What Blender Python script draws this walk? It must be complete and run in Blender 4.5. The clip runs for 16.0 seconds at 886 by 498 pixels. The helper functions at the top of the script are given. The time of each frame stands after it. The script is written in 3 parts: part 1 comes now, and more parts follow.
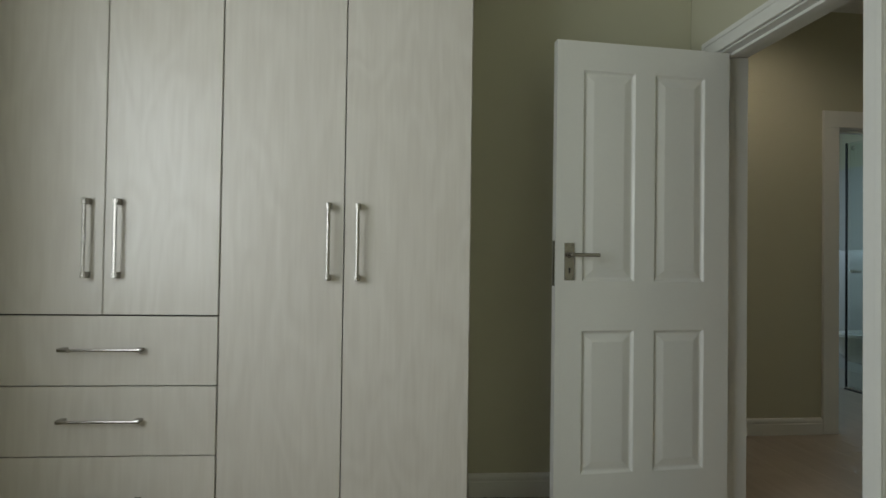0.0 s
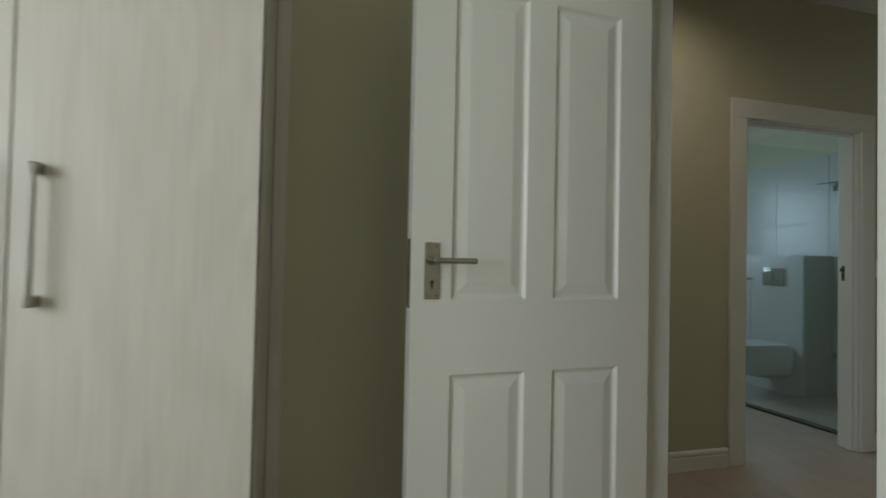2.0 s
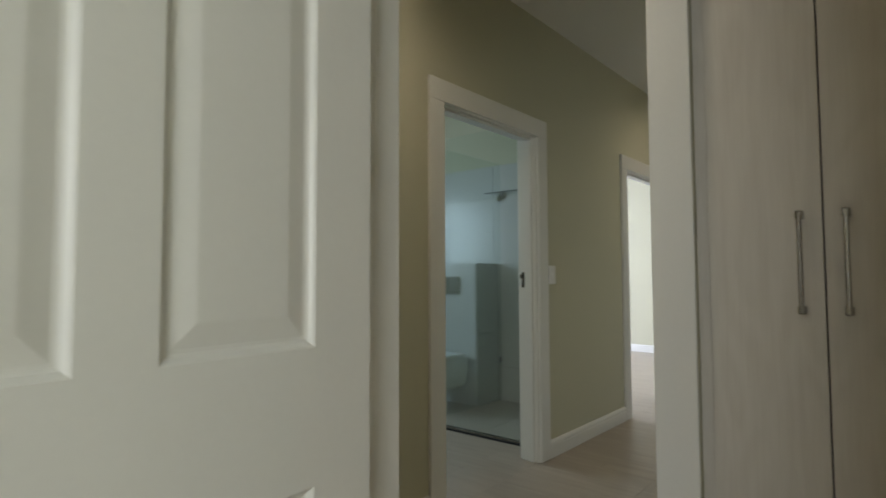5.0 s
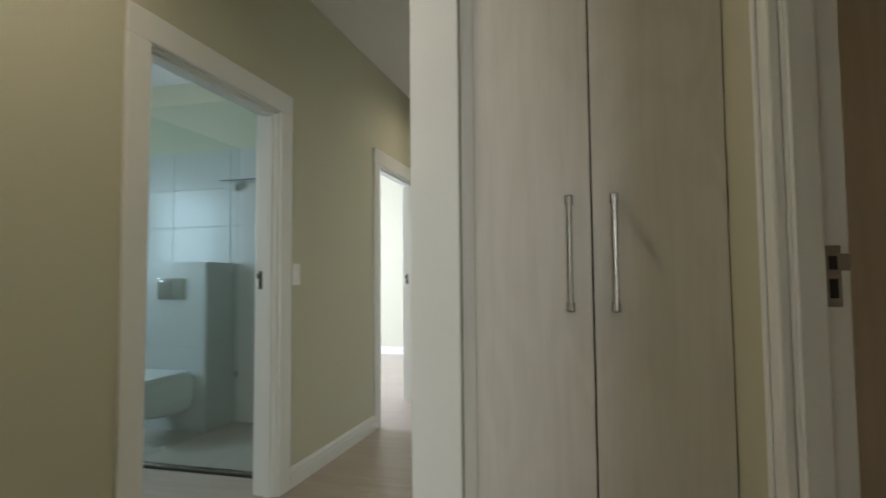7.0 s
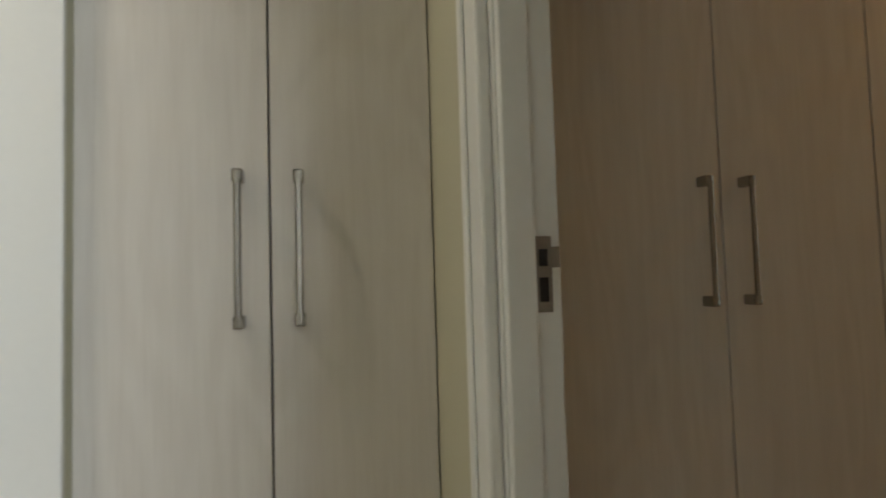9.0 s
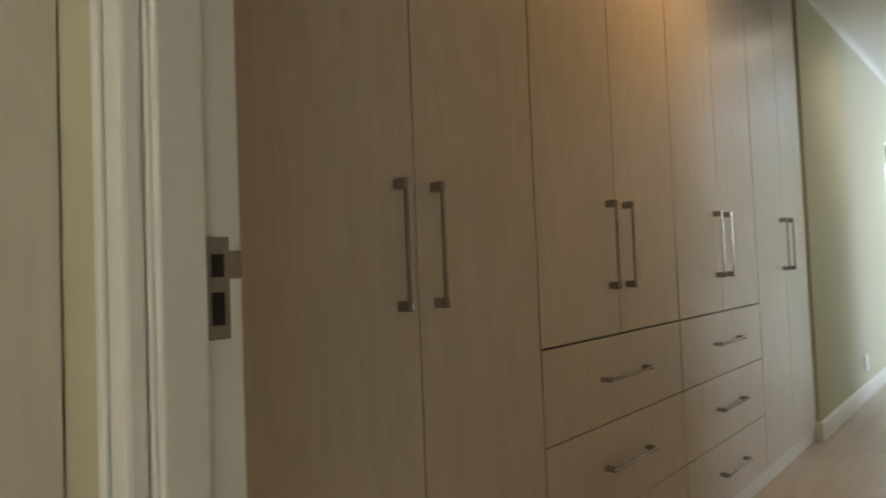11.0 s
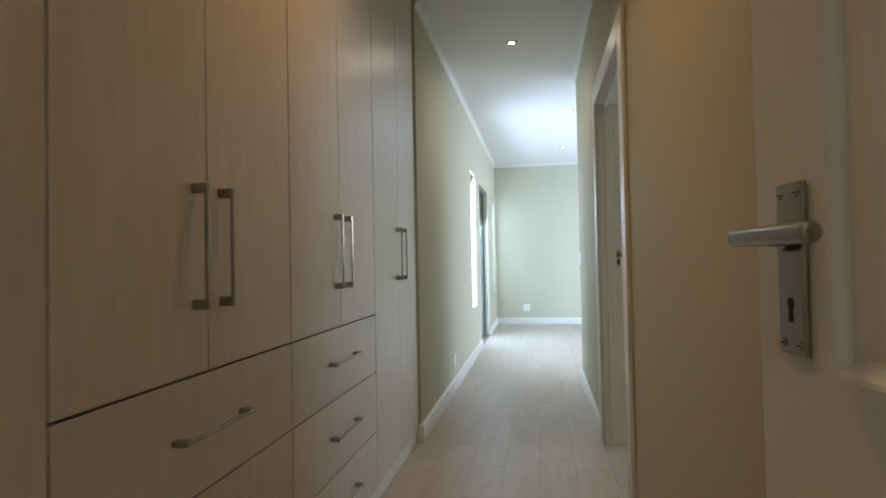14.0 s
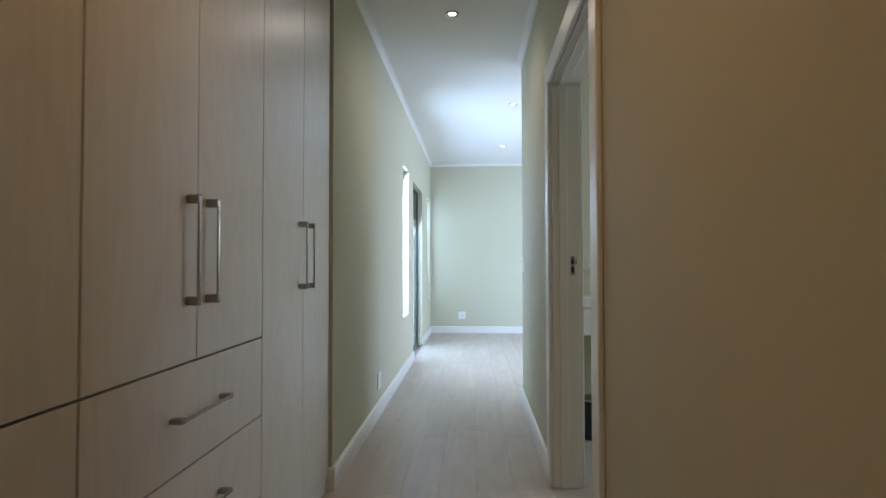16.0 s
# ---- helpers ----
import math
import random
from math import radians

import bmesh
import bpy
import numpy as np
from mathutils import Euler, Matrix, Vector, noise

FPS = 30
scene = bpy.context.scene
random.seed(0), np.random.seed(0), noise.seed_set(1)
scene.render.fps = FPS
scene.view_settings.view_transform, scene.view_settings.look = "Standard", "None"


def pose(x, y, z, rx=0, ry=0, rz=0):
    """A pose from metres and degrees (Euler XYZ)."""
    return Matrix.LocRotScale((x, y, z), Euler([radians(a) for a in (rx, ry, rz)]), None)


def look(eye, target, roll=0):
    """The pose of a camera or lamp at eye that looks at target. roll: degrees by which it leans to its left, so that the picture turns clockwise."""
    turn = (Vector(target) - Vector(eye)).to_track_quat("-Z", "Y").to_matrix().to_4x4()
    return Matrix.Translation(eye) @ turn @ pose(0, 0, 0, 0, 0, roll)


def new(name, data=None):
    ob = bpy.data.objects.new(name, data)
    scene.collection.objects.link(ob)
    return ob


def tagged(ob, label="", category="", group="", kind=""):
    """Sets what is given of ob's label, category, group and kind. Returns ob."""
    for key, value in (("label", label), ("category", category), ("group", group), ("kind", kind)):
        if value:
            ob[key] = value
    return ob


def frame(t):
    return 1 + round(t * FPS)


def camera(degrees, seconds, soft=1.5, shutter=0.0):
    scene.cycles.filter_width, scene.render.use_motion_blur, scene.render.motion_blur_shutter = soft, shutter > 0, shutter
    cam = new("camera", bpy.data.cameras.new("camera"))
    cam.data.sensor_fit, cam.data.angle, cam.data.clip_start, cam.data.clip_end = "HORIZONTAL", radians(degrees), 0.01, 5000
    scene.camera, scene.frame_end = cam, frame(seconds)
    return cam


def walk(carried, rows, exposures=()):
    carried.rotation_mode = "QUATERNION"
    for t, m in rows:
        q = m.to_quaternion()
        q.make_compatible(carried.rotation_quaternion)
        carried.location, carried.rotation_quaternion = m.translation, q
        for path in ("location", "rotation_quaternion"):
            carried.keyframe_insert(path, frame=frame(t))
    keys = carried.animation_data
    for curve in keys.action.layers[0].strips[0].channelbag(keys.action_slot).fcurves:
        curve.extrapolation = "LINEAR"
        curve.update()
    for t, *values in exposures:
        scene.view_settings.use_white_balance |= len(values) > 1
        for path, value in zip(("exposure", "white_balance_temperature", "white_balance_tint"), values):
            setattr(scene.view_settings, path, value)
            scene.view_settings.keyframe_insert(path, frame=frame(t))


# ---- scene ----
cam = camera(77.1, 16.0, shutter=0.5)
PATH = [
    (0, (1.494, 1.9, 1.085), (1.703, 3.889, 1.118), 0.8),
    (0.5, (1.579, 2.074, 1.074), (1.789, 4.063, 1.111), 0.9),
    (1, (1.642, 2.276, 1.1), (1.92, 4.256, 1.136), 1.0),
    (1.5, (1.722, 2.46, 1.101), (2.157, 4.412, 1.139), 1.1),
    (2, (1.838, 2.659, 1.102), (2.415, 4.573, 1.149), 1.2),
    (2.5, (1.929, 2.837, 1.099), (2.652, 4.701, 1.154), 1.2),
    (3, (2.01, 3.001, 1.11), (2.889, 4.797, 1.173), 1.0),
    (3.2, (2.049, 3.051, 1.114), (2.984, 4.817, 1.176), 1.1),
    (5.3, (2.384, 3.497, 1.093), (3.997, 4.675, 1.197), -0.0),
    (5.5, (2.423, 3.522, 1.085), (4.088, 4.625, 1.189), 0.3),
    (6, (2.55, 3.577, 1.077), (4.318, 4.506, 1.188), 0.1),
    (6.5, (2.652, 3.606, 1.079), (4.504, 4.353, 1.188), -0.3),
    (7, (2.737, 3.628, 1.077), (4.665, 4.147, 1.189), -0.5),
    (7.5, (2.832, 3.639, 1.078), (4.81, 3.912, 1.189), -0.7),
    (8, (2.888, 3.615, 1.082), (4.885, 3.617, 1.183), -1.2),
    (8.5, (3.013, 3.58, 1.073), (4.993, 3.326, 1.193), -1.8),
    (9, (3.07, 3.542, 1.078), (5.02, 3.11, 1.179), -1.7),
    (9.5, (3.117, 3.517, 1.087), (4.998, 2.846, 1.182), -1.7),
    (10, (3.147, 3.498, 1.086), (4.901, 2.542, 1.175), -2.1),
    (10.2, (3.156, 3.49, 1.086), (4.855, 2.438, 1.171), -2.2),
    (12.3, (3.303, 3.365, 1.098), (4.271, 1.616, 1.138), -1.5),
    (12.5, (3.314, 3.317, 1.097), (4.199, 1.523, 1.138), -1.4),
    (13, (3.308, 3.251, 1.096), (3.992, 1.372, 1.135), -1.3),
    (13.5, (3.324, 3.156, 1.091), (3.805, 1.215, 1.132), -1.2),
    (14, (3.364, 3.012, 1.096), (3.704, 1.042, 1.138), -1.1),
    (14.5, (3.389, 2.899, 1.097), (3.631, 0.914, 1.141), -0.9),
    (15, (3.393, 2.739, 1.102), (3.574, 0.747, 1.148), -0.7),
    (15.5, (3.379, 2.583, 1.105), (3.521, 0.589, 1.156), -0.5),
    (16, (3.394, 2.404, 1.102), (3.505, 0.408, 1.155), -0.1),
]
walk(cam, [(t, look(eye, target, roll)) for t, eye, target, roll in PATH],
     [(0.0, -1.1, 6600, 10), (1.0, -1.1, 6600, 10), (1.5, -1.03, 6550, 10), (3.0, -0.52, 6900, 11), (5.5, -0.34, 6900, 12), (6.5, 0.0, 6800, 12), (7.0, 0.12, 6650, 12),
      (8.5, 0.46, 6350, 13), (9.5, 0.74, 6600, 13), (10.0, 0.92, 6900, 13), (10.2, 0.95, 6900, 13), (12.5, 0.64, 6450, 13), (14.5, 0.6, 6300, 14), (16.0, 0.44, 6050, 15)])

# ---- world, sun, window light ----
CEIL = 2.71
world = bpy.data.worlds.new("world")
scene.world = world
world.use_nodes = True
_bg = world.node_tree.nodes["Background"]
_sky = world.node_tree.nodes.new("ShaderNodeTexSky")
_sky.sky_type = 'NISHITA'
_sky.sun_disc = False
_sky.sun_elevation = radians(48)
_sky.sun_rotation = radians(180)
world.node_tree.links.new(_sky.outputs[0], _bg.inputs[0])
_bg.inputs[1].default_value = 0.12

_sun = bpy.data.lights.new("sun", 'SUN')
_sun.energy, _sun.angle, _sun.color = 3.0, radians(0.5), (1.0, 0.95, 0.87)
new("sun", _sun).matrix_world = look((0, 0, 20), (0, 20 / math.tan(radians(48)), 0))


def window_light(name, at, to, w, h, watts, colour=(0.86, 0.94, 1.0)):
    d = bpy.data.lights.new(name, 'AREA')
    d.shape, d.size, d.size_y, d.energy, d.color = 'RECTANGLE', w, h, watts, colour
    ob = new(name, d)
    ob.matrix_world = look(at, to)
    return ob


window_light("bedroom_window_light", (0.03, 2.45, 1.5), (2, 2.6, 1.4), 1.55, 1.25, 66, (0.86, 0.94, 0.98))
window_light("bath_window_light", (5.0, 8.03, 1.65), (5.2, 6, 1.2), 0.95, 0.85, 29, (0.6, 0.81, 1.0))
# unseen source, added behind the north wall so this room looks bright
window_light("north_room_unseen_light", (8.6, 9.36, 1.5), (8.6, 7, 1.2), 1.8, 1.4, 300, (0.62, 0.72, 1.0))
window_light("garden_window_light", (4.3, -3.285, 1.33), (2, -3.285, 0.8), 0.44, 1.45, 38, (0.55, 0.74, 1.0))
window_light("garden_door_light", (4.3, -4.52, 1.03), (2, -4.52, 0.4), 1.0, 1.95, 52, (0.5, 0.71, 1.0))
window_light("end_window_light", (4.3, -6.16, 1.32), (2, -6.16, 0.9), 0.48, 1.48, 8, (0.53, 0.74, 1.0))
# added from an unseen west opening to brighten end wall and passage
window_light("main_room_fill_light", (-0.34, -4.4, 1.5), (2, -4.4, 1.2), 2.0, 1.4, 88, (0.6, 0.73, 1.0))
# ensuite fill, added in an opening that is out of view
window_light("ensuite_fill_light", (0.64, -0.8, 1.6), (2, -0.8, 1.4), 0.9, 0.8, 14)


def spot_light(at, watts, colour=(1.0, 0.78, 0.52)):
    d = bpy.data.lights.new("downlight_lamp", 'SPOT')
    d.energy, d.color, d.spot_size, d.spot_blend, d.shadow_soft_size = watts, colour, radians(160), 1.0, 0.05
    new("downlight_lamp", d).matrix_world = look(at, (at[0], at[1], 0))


# ---- materials ----
def material(name, colour, rough=0.5, metal=0.0, **k):
    """k: spec, bump (distance), scale, vary (value spread), coat."""
    m = bpy.data.materials.new(name)
    m.use_nodes = True
    nt = m.node_tree
    b = nt.nodes["Principled BSDF"]
    b.inputs["Base Color"].default_value = (*colour, 1)
    b.inputs["Roughness"].default_value = rough
    b.inputs["Metallic"].default_value = metal
    b.inputs["Specular IOR Level"].default_value = k.get("spec", 0.5)
    if k.get("vary") or k.get("bump"):
        co = nt.nodes.new("ShaderNodeTexCoord")
        big, fine = nt.nodes.new("ShaderNodeTexNoise"), nt.nodes.new("ShaderNodeTexNoise")
        big.inputs["Scale"].default_value, big.inputs["Detail"].default_value = 1.7, 4
        fine.inputs["Scale"].default_value, fine.inputs["Detail"].default_value = k.get("scale", 120), 3
        for n in (big, fine):
            nt.links.new(co.outputs["Object"], n.inputs["Vector"])
        v = k.get("vary", 0.0)
        if v:
            mix = nt.nodes.new("ShaderNodeMath")
            mix.operation = 'ADD'
            nt.links.new(big.outputs[0], mix.inputs[0])
            nt.links.new(fine.outputs[0], mix.inputs[1])
            mr = nt.nodes.new("ShaderNodeMapRange")
            mr.inputs[1].default_value, mr.inputs[2].default_value = 0.6, 1.4
            mr.inputs[3].default_value, mr.inputs[4].default_value = 1 - v, 1 + v
            nt.links.new(mix.outputs[0], mr.inputs[0])
            hsv = nt.nodes.new("ShaderNodeHueSaturation")
            hsv.inputs["Color"].default_value = (*colour, 1)
            nt.links.new(mr.outputs[0], hsv.inputs["Value"])
            nt.links.new(hsv.outputs[0], b.inputs["Base Color"])
            rr = nt.nodes.new("ShaderNodeMapRange")
            rr.inputs[3].default_value, rr.inputs[4].default_value = rough * 0.85, min(1, rough * 1.15)
            nt.links.new(big.outputs[0], rr.inputs[0])
            nt.links.new(rr.outputs[0], b.inputs["Roughness"])
        if k.get("bump"):
            bp = nt.nodes.new("ShaderNodeBump")
            bp.inputs["Strength"].default_value, bp.inputs["Distance"].default_value = 0.5, k["bump"]
            nt.links.new(fine.outputs[0], bp.inputs["Height"])
            nt.links.new(bp.outputs[0], b.inputs["Normal"])
    return m


def grain_material(name, dark, light, rough, along, stretch, fine, random_tint=0.06, bump=0.0004):
    """A wood decor: long streaks and cathedral figures along the axis 'along', shifted from piece to piece."""
    m = bpy.data.materials.new(name)
    m.use_nodes = True
    nt = m.node_tree
    b = nt.nodes["Principled BSDF"]
    co, info = nt.nodes.new("ShaderNodeTexCoord"), nt.nodes.new("ShaderNodeObjectInfo")
    shift = nt.nodes.new("ShaderNodeVectorMath")
    shift.operation = 'MULTIPLY_ADD'
    comb = nt.nodes.new("ShaderNodeCombineXYZ")
    for i in range(3):
        nt.links.new(info.outputs["Random"], comb.inputs[i])
    shift.inputs[1].default_value = (17.0, 9.0, 23.0)
    nt.links.new(comb.outputs[0], shift.inputs[0])
    nt.links.new(co.outputs["Object"], shift.inputs[2])

    def streak(sc, st, detail, dist):
        mp = nt.nodes.new("ShaderNodeMapping")
        s = [sc, sc, sc]
        s[along] = sc / st
        mp.inputs["Scale"].default_value = s
        n = nt.nodes.new("ShaderNodeTexNoise")
        n.inputs["Scale"].default_value, n.inputs["Detail"].default_value = 1.0, detail
        n.inputs["Roughness"].default_value, n.inputs["Distortion"].default_value = 0.62, dist
        nt.links.new(shift.outputs[0], mp.inputs["Vector"])
        nt.links.new(mp.outputs[0], n.inputs["Vector"])
        return n
    a = streak(fine, stretch, 7, 0.35)
    c = streak(fine * 0.05, stretch * 0.22, 2, 0.5)
    rings = nt.nodes.new("ShaderNodeMath")
    rings.operation = 'MULTIPLY'
    rings.inputs[1].default_value = 55.0
    nt.links.new(c.outputs[0], rings.inputs[0])
    sine = nt.nodes.new("ShaderNodeMath")
    sine.operation = 'SINE'
    nt.links.new(rings.outputs[0], sine.inputs[0])
    add = nt.nodes.new("ShaderNodeMath")
    add.operation = 'MULTIPLY_ADD'
    add.inputs[1].default_value = 0.11
    nt.links.new(sine.outputs[0], add.inputs[0])
    nt.links.new(a.outputs[0], add.inputs[2])
    ramp = nt.nodes.new("ShaderNodeValToRGB")
    ramp.color_ramp.elements[0].position, ramp.color_ramp.elements[1].position = 0.2, 0.8
    ramp.color_ramp.elements[0].color, ramp.color_ramp.elements[1].color = (*dark, 1), (*light, 1)
    nt.links.new(add.outputs[0], ramp.inputs[0])
    hsv = nt.nodes.new("ShaderNodeHueSaturation")
    mr = nt.nodes.new("ShaderNodeMapRange")
    mr.inputs[3].default_value, mr.inputs[4].default_value = 1 - random_tint, 1 + random_tint
    nt.links.new(info.outputs["Random"], mr.inputs[0])
    nt.links.new(mr.outputs[0], hsv.inputs["Value"])
    nt.links.new(ramp.outputs[0], hsv.inputs["Color"])
    nt.links.new(hsv.outputs[0], b.inputs["Base Color"])
    rr = nt.nodes.new("ShaderNodeMapRange")
    rr.inputs[3].default_value, rr.inputs[4].default_value = rough * 1.15, rough * 0.85
    nt.links.new(a.outputs[0], rr.inputs[0])
    nt.links.new(rr.outputs[0], b.inputs["Roughness"])
    bp = nt.nodes.new("ShaderNodeBump")
    bp.inputs["Strength"].default_value, bp.inputs["Distance"].default_value = 0.4, bump
    nt.links.new(a.outputs[0], bp.inputs["Height"])
    nt.links.new(bp.outputs[0], b.inputs["Normal"])
    return m


def glass_material(name, tint):
    m = bpy.data.materials.new(name)
    m.use_nodes = True
    nt = m.node_tree
    nt.nodes.remove(nt.nodes["Principled BSDF"])
    tr, gl = nt.nodes.new("ShaderNodeBsdfTransparent"), nt.nodes.new("ShaderNodeBsdfGlossy")
    tr.inputs[0].default_value = (*tint, 1)
    gl.inputs["Roughness"].default_value = 0.02
    lw, pw, mix = nt.nodes.new("ShaderNodeLayerWeight"), nt.nodes.new("ShaderNodeMath"), nt.nodes.new("ShaderNodeMixShader")
    pw.operation = 'POWER'
    pw.inputs[1].default_value = 4.0
    sc = nt.nodes.new("ShaderNodeMath")
    sc.operation = 'MULTIPLY_ADD'
    sc.inputs[1].default_value, sc.inputs[2].default_value = 0.7, 0.035
    nt.links.new(lw.outputs["Facing"], pw.inputs[0])
    nt.links.new(pw.outputs[0], sc.inputs[0])
    nt.links.new(sc.outputs[0], mix.inputs[0])
    nt.links.new(tr.outputs[0], mix.inputs[1])
    nt.links.new(gl.outputs[0], mix.inputs[2])
    nt.links.new(mix.outputs[0], nt.nodes["Material Output"].inputs[0])
    return m


def glow_material(name, colour, strength):
    m = bpy.data.materials.new(name)
    m.use_nodes = True
    b = m.node_tree.nodes["Principled BSDF"]
    b.inputs["Emission Color"].default_value = (*colour, 1)
    b.inputs["Emission Strength"].default_value = strength
    return m


WALL = material("wall_paint", (0.545, 0.532, 0.4), 0.75, bump=0.0006, scale=260, vary=0.02, spec=0.3)
CEILING = material("ceiling_paint", (0.76, 0.755, 0.72), 0.85, bump=0.0004, scale=200, vary=0.015, spec=0.2)
ENAMEL = material("white_enamel", (0.74, 0.74, 0.70), 0.36, bump=0.0002, scale=90, vary=0.015)
MELAMINE = grain_material("pale_wood_decor", (0.575, 0.538, 0.48), (0.648, 0.615, 0.558), 0.34, 2, 18, 75, 0.02)
# carcass coloured near black: the shade in gaps between fronts is painted in
CARCASS = material("carcass_gap_shade", (0.05, 0.045, 0.04), 0.7, vary=0.05)
NICKEL = material("brushed_nickel", (0.34, 0.32, 0.295), 0.24, 1.0, vary=0.04, scale=400)
CHROME = material("chrome", (0.75, 0.76, 0.77), 0.08, 1.0)
# holes and slots are solid pieces, their inner shade put into this colour
DARK = material("hole_shade", (0.015, 0.012, 0.01), 0.8, vary=0.1)
PLANK = grain_material("vinyl_plank", (0.375, 0.315, 0.255), (0.455, 0.393, 0.323), 0.4, 1, 14, 26, 0.035, 0.0004)
SCREED = material("joint_dark", (0.30, 0.255, 0.205), 0.9, vary=0.1)
TILE = material("bath_tile", (0.55, 0.55, 0.53), 0.25, vary=0.04, scale=30)
TILE_FLOOR = material("bath_floor_tile", (0.42, 0.39, 0.34), 0.35, vary=0.06, scale=30)
GROUT = material("grout", (0.54, 0.54, 0.52), 0.9, vary=0.1)
PORCELAIN = material("porcelain", (0.82, 0.82, 0.80), 0.08, vary=0.01)
PLASTIC = material("white_plastic", (0.80, 0.80, 0.77), 0.3, vary=0.01)
ALU = material("dark_aluminium", (0.035, 0.045, 0.055), 0.4, 0.6, vary=0.05, scale=300)
GLASS = glass_material("clear_glass", (0.96, 0.98, 0.97))
SHOWER_GLASS = glass_material("shower_glass", (0.945, 0.972, 0.968))
SEAL = material("black_seal", (0.02, 0.02, 0.022), 0.5, vary=0.1)
LAWN = material("lawn", (0.09, 0.13, 0.05), 0.95, vary=0.35, scale=14)
PAVING = material("paving", (0.45, 0.44, 0.41), 0.9, vary=0.1, scale=40)
GLOW = glow_material("lamp_glow", (1.0, 0.9, 0.72), 14.0)
# dark discs on the socket covers, painted as the shade of pin holes
TOOTH = material("pin_hole_shade", (0.05, 0.05, 0.05), 0.7, vary=0.1)


# ---- mesh helpers ----
def add_box(bm, x0, x1, y0, y1, z0, z1, bevel=0.0):
    r = bmesh.ops.create_cube(bm, size=1.0)
    for v in r["verts"]:
        v.co = Vector((x0 + (v.co.x + 0.5) * (x1 - x0), y0 + (v.co.y + 0.5) * (y1 - y0), z0 + (v.co.z + 0.5) * (z1 - z0)))
    if bevel:
        es = list({e for v in r["verts"] for e in v.link_edges})
        bmesh.ops.bevel(bm, geom=es, offset=bevel, segments=2, profile=0.5, affect='EDGES')


def add_cyl(bm, p, q, r0, r1=None, n=20, bevel=0.0):
    p, q = Vector(p), Vector(q)
    r1 = r0 if r1 is None else r1
    m = Matrix.Translation((p + q) / 2) @ (q - p).to_track_quat('Z', 'Y').to_matrix().to_4x4()
    r = bmesh.ops.create_cone(bm, cap_ends=True, segments=n, radius1=r0, radius2=r1, depth=(q - p).length, matrix=m)
    if bevel:
        es = [e for e in {e for v in r["verts"] for e in v.link_edges} if len(e.link_faces) == 2 and any(len(f.verts) > 4 for f in e.link_faces)]
        bmesh.ops.bevel(bm, geom=es, offset=bevel, segments=2, profile=0.5, affect='EDGES')


def mesh_of(name, bm, mat, smooth=False):
    bmesh.ops.recalc_face_normals(bm, faces=bm.faces[:])
    me = bpy.data.meshes.new(name)
    bm.to_mesh(me)
    bm.free()
    me.materials.append(mat)
    if smooth:
        for p in me.polygons:
            p.use_smooth = True
    return me


def part(name, bm, mat, parent, label="", smooth=False):
    ob = new(name, mesh_of(name, bm, mat, smooth))
    ob.parent = parent
    if label:
        ob["label"] = label
    return ob


def box_part(name, mat, parent, x0, x1, y0, y1, z0, z1, bevel=0.0, label=""):
    bm = bmesh.new()
    add_box(bm, x0, x1, y0, y1, z0, z1, bevel)
    return part(name, bm, mat, parent, label)


def thing(name, m, label, category, group="", kind=""):
    ob = new(name)
    ob.empty_display_size = 0.1
    ob.matrix_world = m
    return tagged(ob, label, category, group, kind)


def structure(name, boxes, mat, label, category, bevel=0.0):
    bm = bmesh.new()
    for b in boxes:
        add_box(bm, *b, bevel)
    return tagged(new(name, mesh_of(name, bm, mat)), label, category, kind="structure")


def profile_run(name, pts, p, q, out, mat, label, category):
    """A moulding: the profile pts (out from the wall, up) run from p to q along a wall whose room side is 'out'."""
    bm = bmesh.new()
    p, q, out = Vector(p), Vector(q), Vector(out)
    rings = []
    for base in (p, q):
        rings.append([bm.verts.new(base + out * d + Vector((0, 0, z))) for d, z in pts])
    n = len(pts)
    for i in range(n):
        bm.faces.new((rings[0][i], rings[0][(i + 1) % n], rings[1][(i + 1) % n], rings[1][i]))
    bm.faces.new(rings[0])
    bm.faces.new(rings[1][::-1])
    return tagged(new(name, mesh_of(name, bm, mat)), label, category, kind="structure")


SKIRT = [(0, 0), (0.018, 0), (0.018, 0.068), (0.0155, 0.072), (0.0155, 0.078), (0.017, 0.082), (0.016, 0.092), (0.011, 0.1), (0.006, 0.104), (0, 0.104)]
CORNICE = [(0, 0)] + [(0.045 - 0.043 * math.cos(a * math.pi / 20), -0.045 + 0.043 * math.sin(a * math.pi / 20)) for a in range(11)]


def skirting(p, q, out):
    return profile_run("baseboard", SKIRT, (*p, 0.001), (*q, 0.001), (*out, 0), ENAMEL, "white painted moulded skirting along the wall", "skirting")


def cornice(p, q, out):
    return profile_run("trim", CORNICE, (*p, CEIL), (*q, CEIL), (*out, 0), CEILING, "white coved plaster cornice under the ceiling", "cornice")


# ---- walls, ceiling, ground ----
def wall(name, x0, x1, y0, y1, holes=(), label="beige painted plaster wall", z1=CEIL):
    """A wall box with openings: each hole is (from, to, bottom, top) along the wall's longer side."""
    along_x = (x1 - x0) > (y1 - y0)
    a, b = (x0, x1) if along_x else (y0, y1)
    boxes, at = [], a

    def piece(p, q, z0, zt):
        if q - p > 1e-4 and zt - z0 > 1e-4:
            boxes.append((p, q, y0, y1, z0, zt) if along_x else (x0, x1, p, q, z0, zt))
    for p, q, lo, hi in sorted(holes):
        piece(at, p, 0, z1)
        piece(p, q, 0, lo)
        piece(p, q, hi, z1)
        at = q
    piece(at, b, 0, z1)
    return structure(name, boxes, WALL, label, "wall")


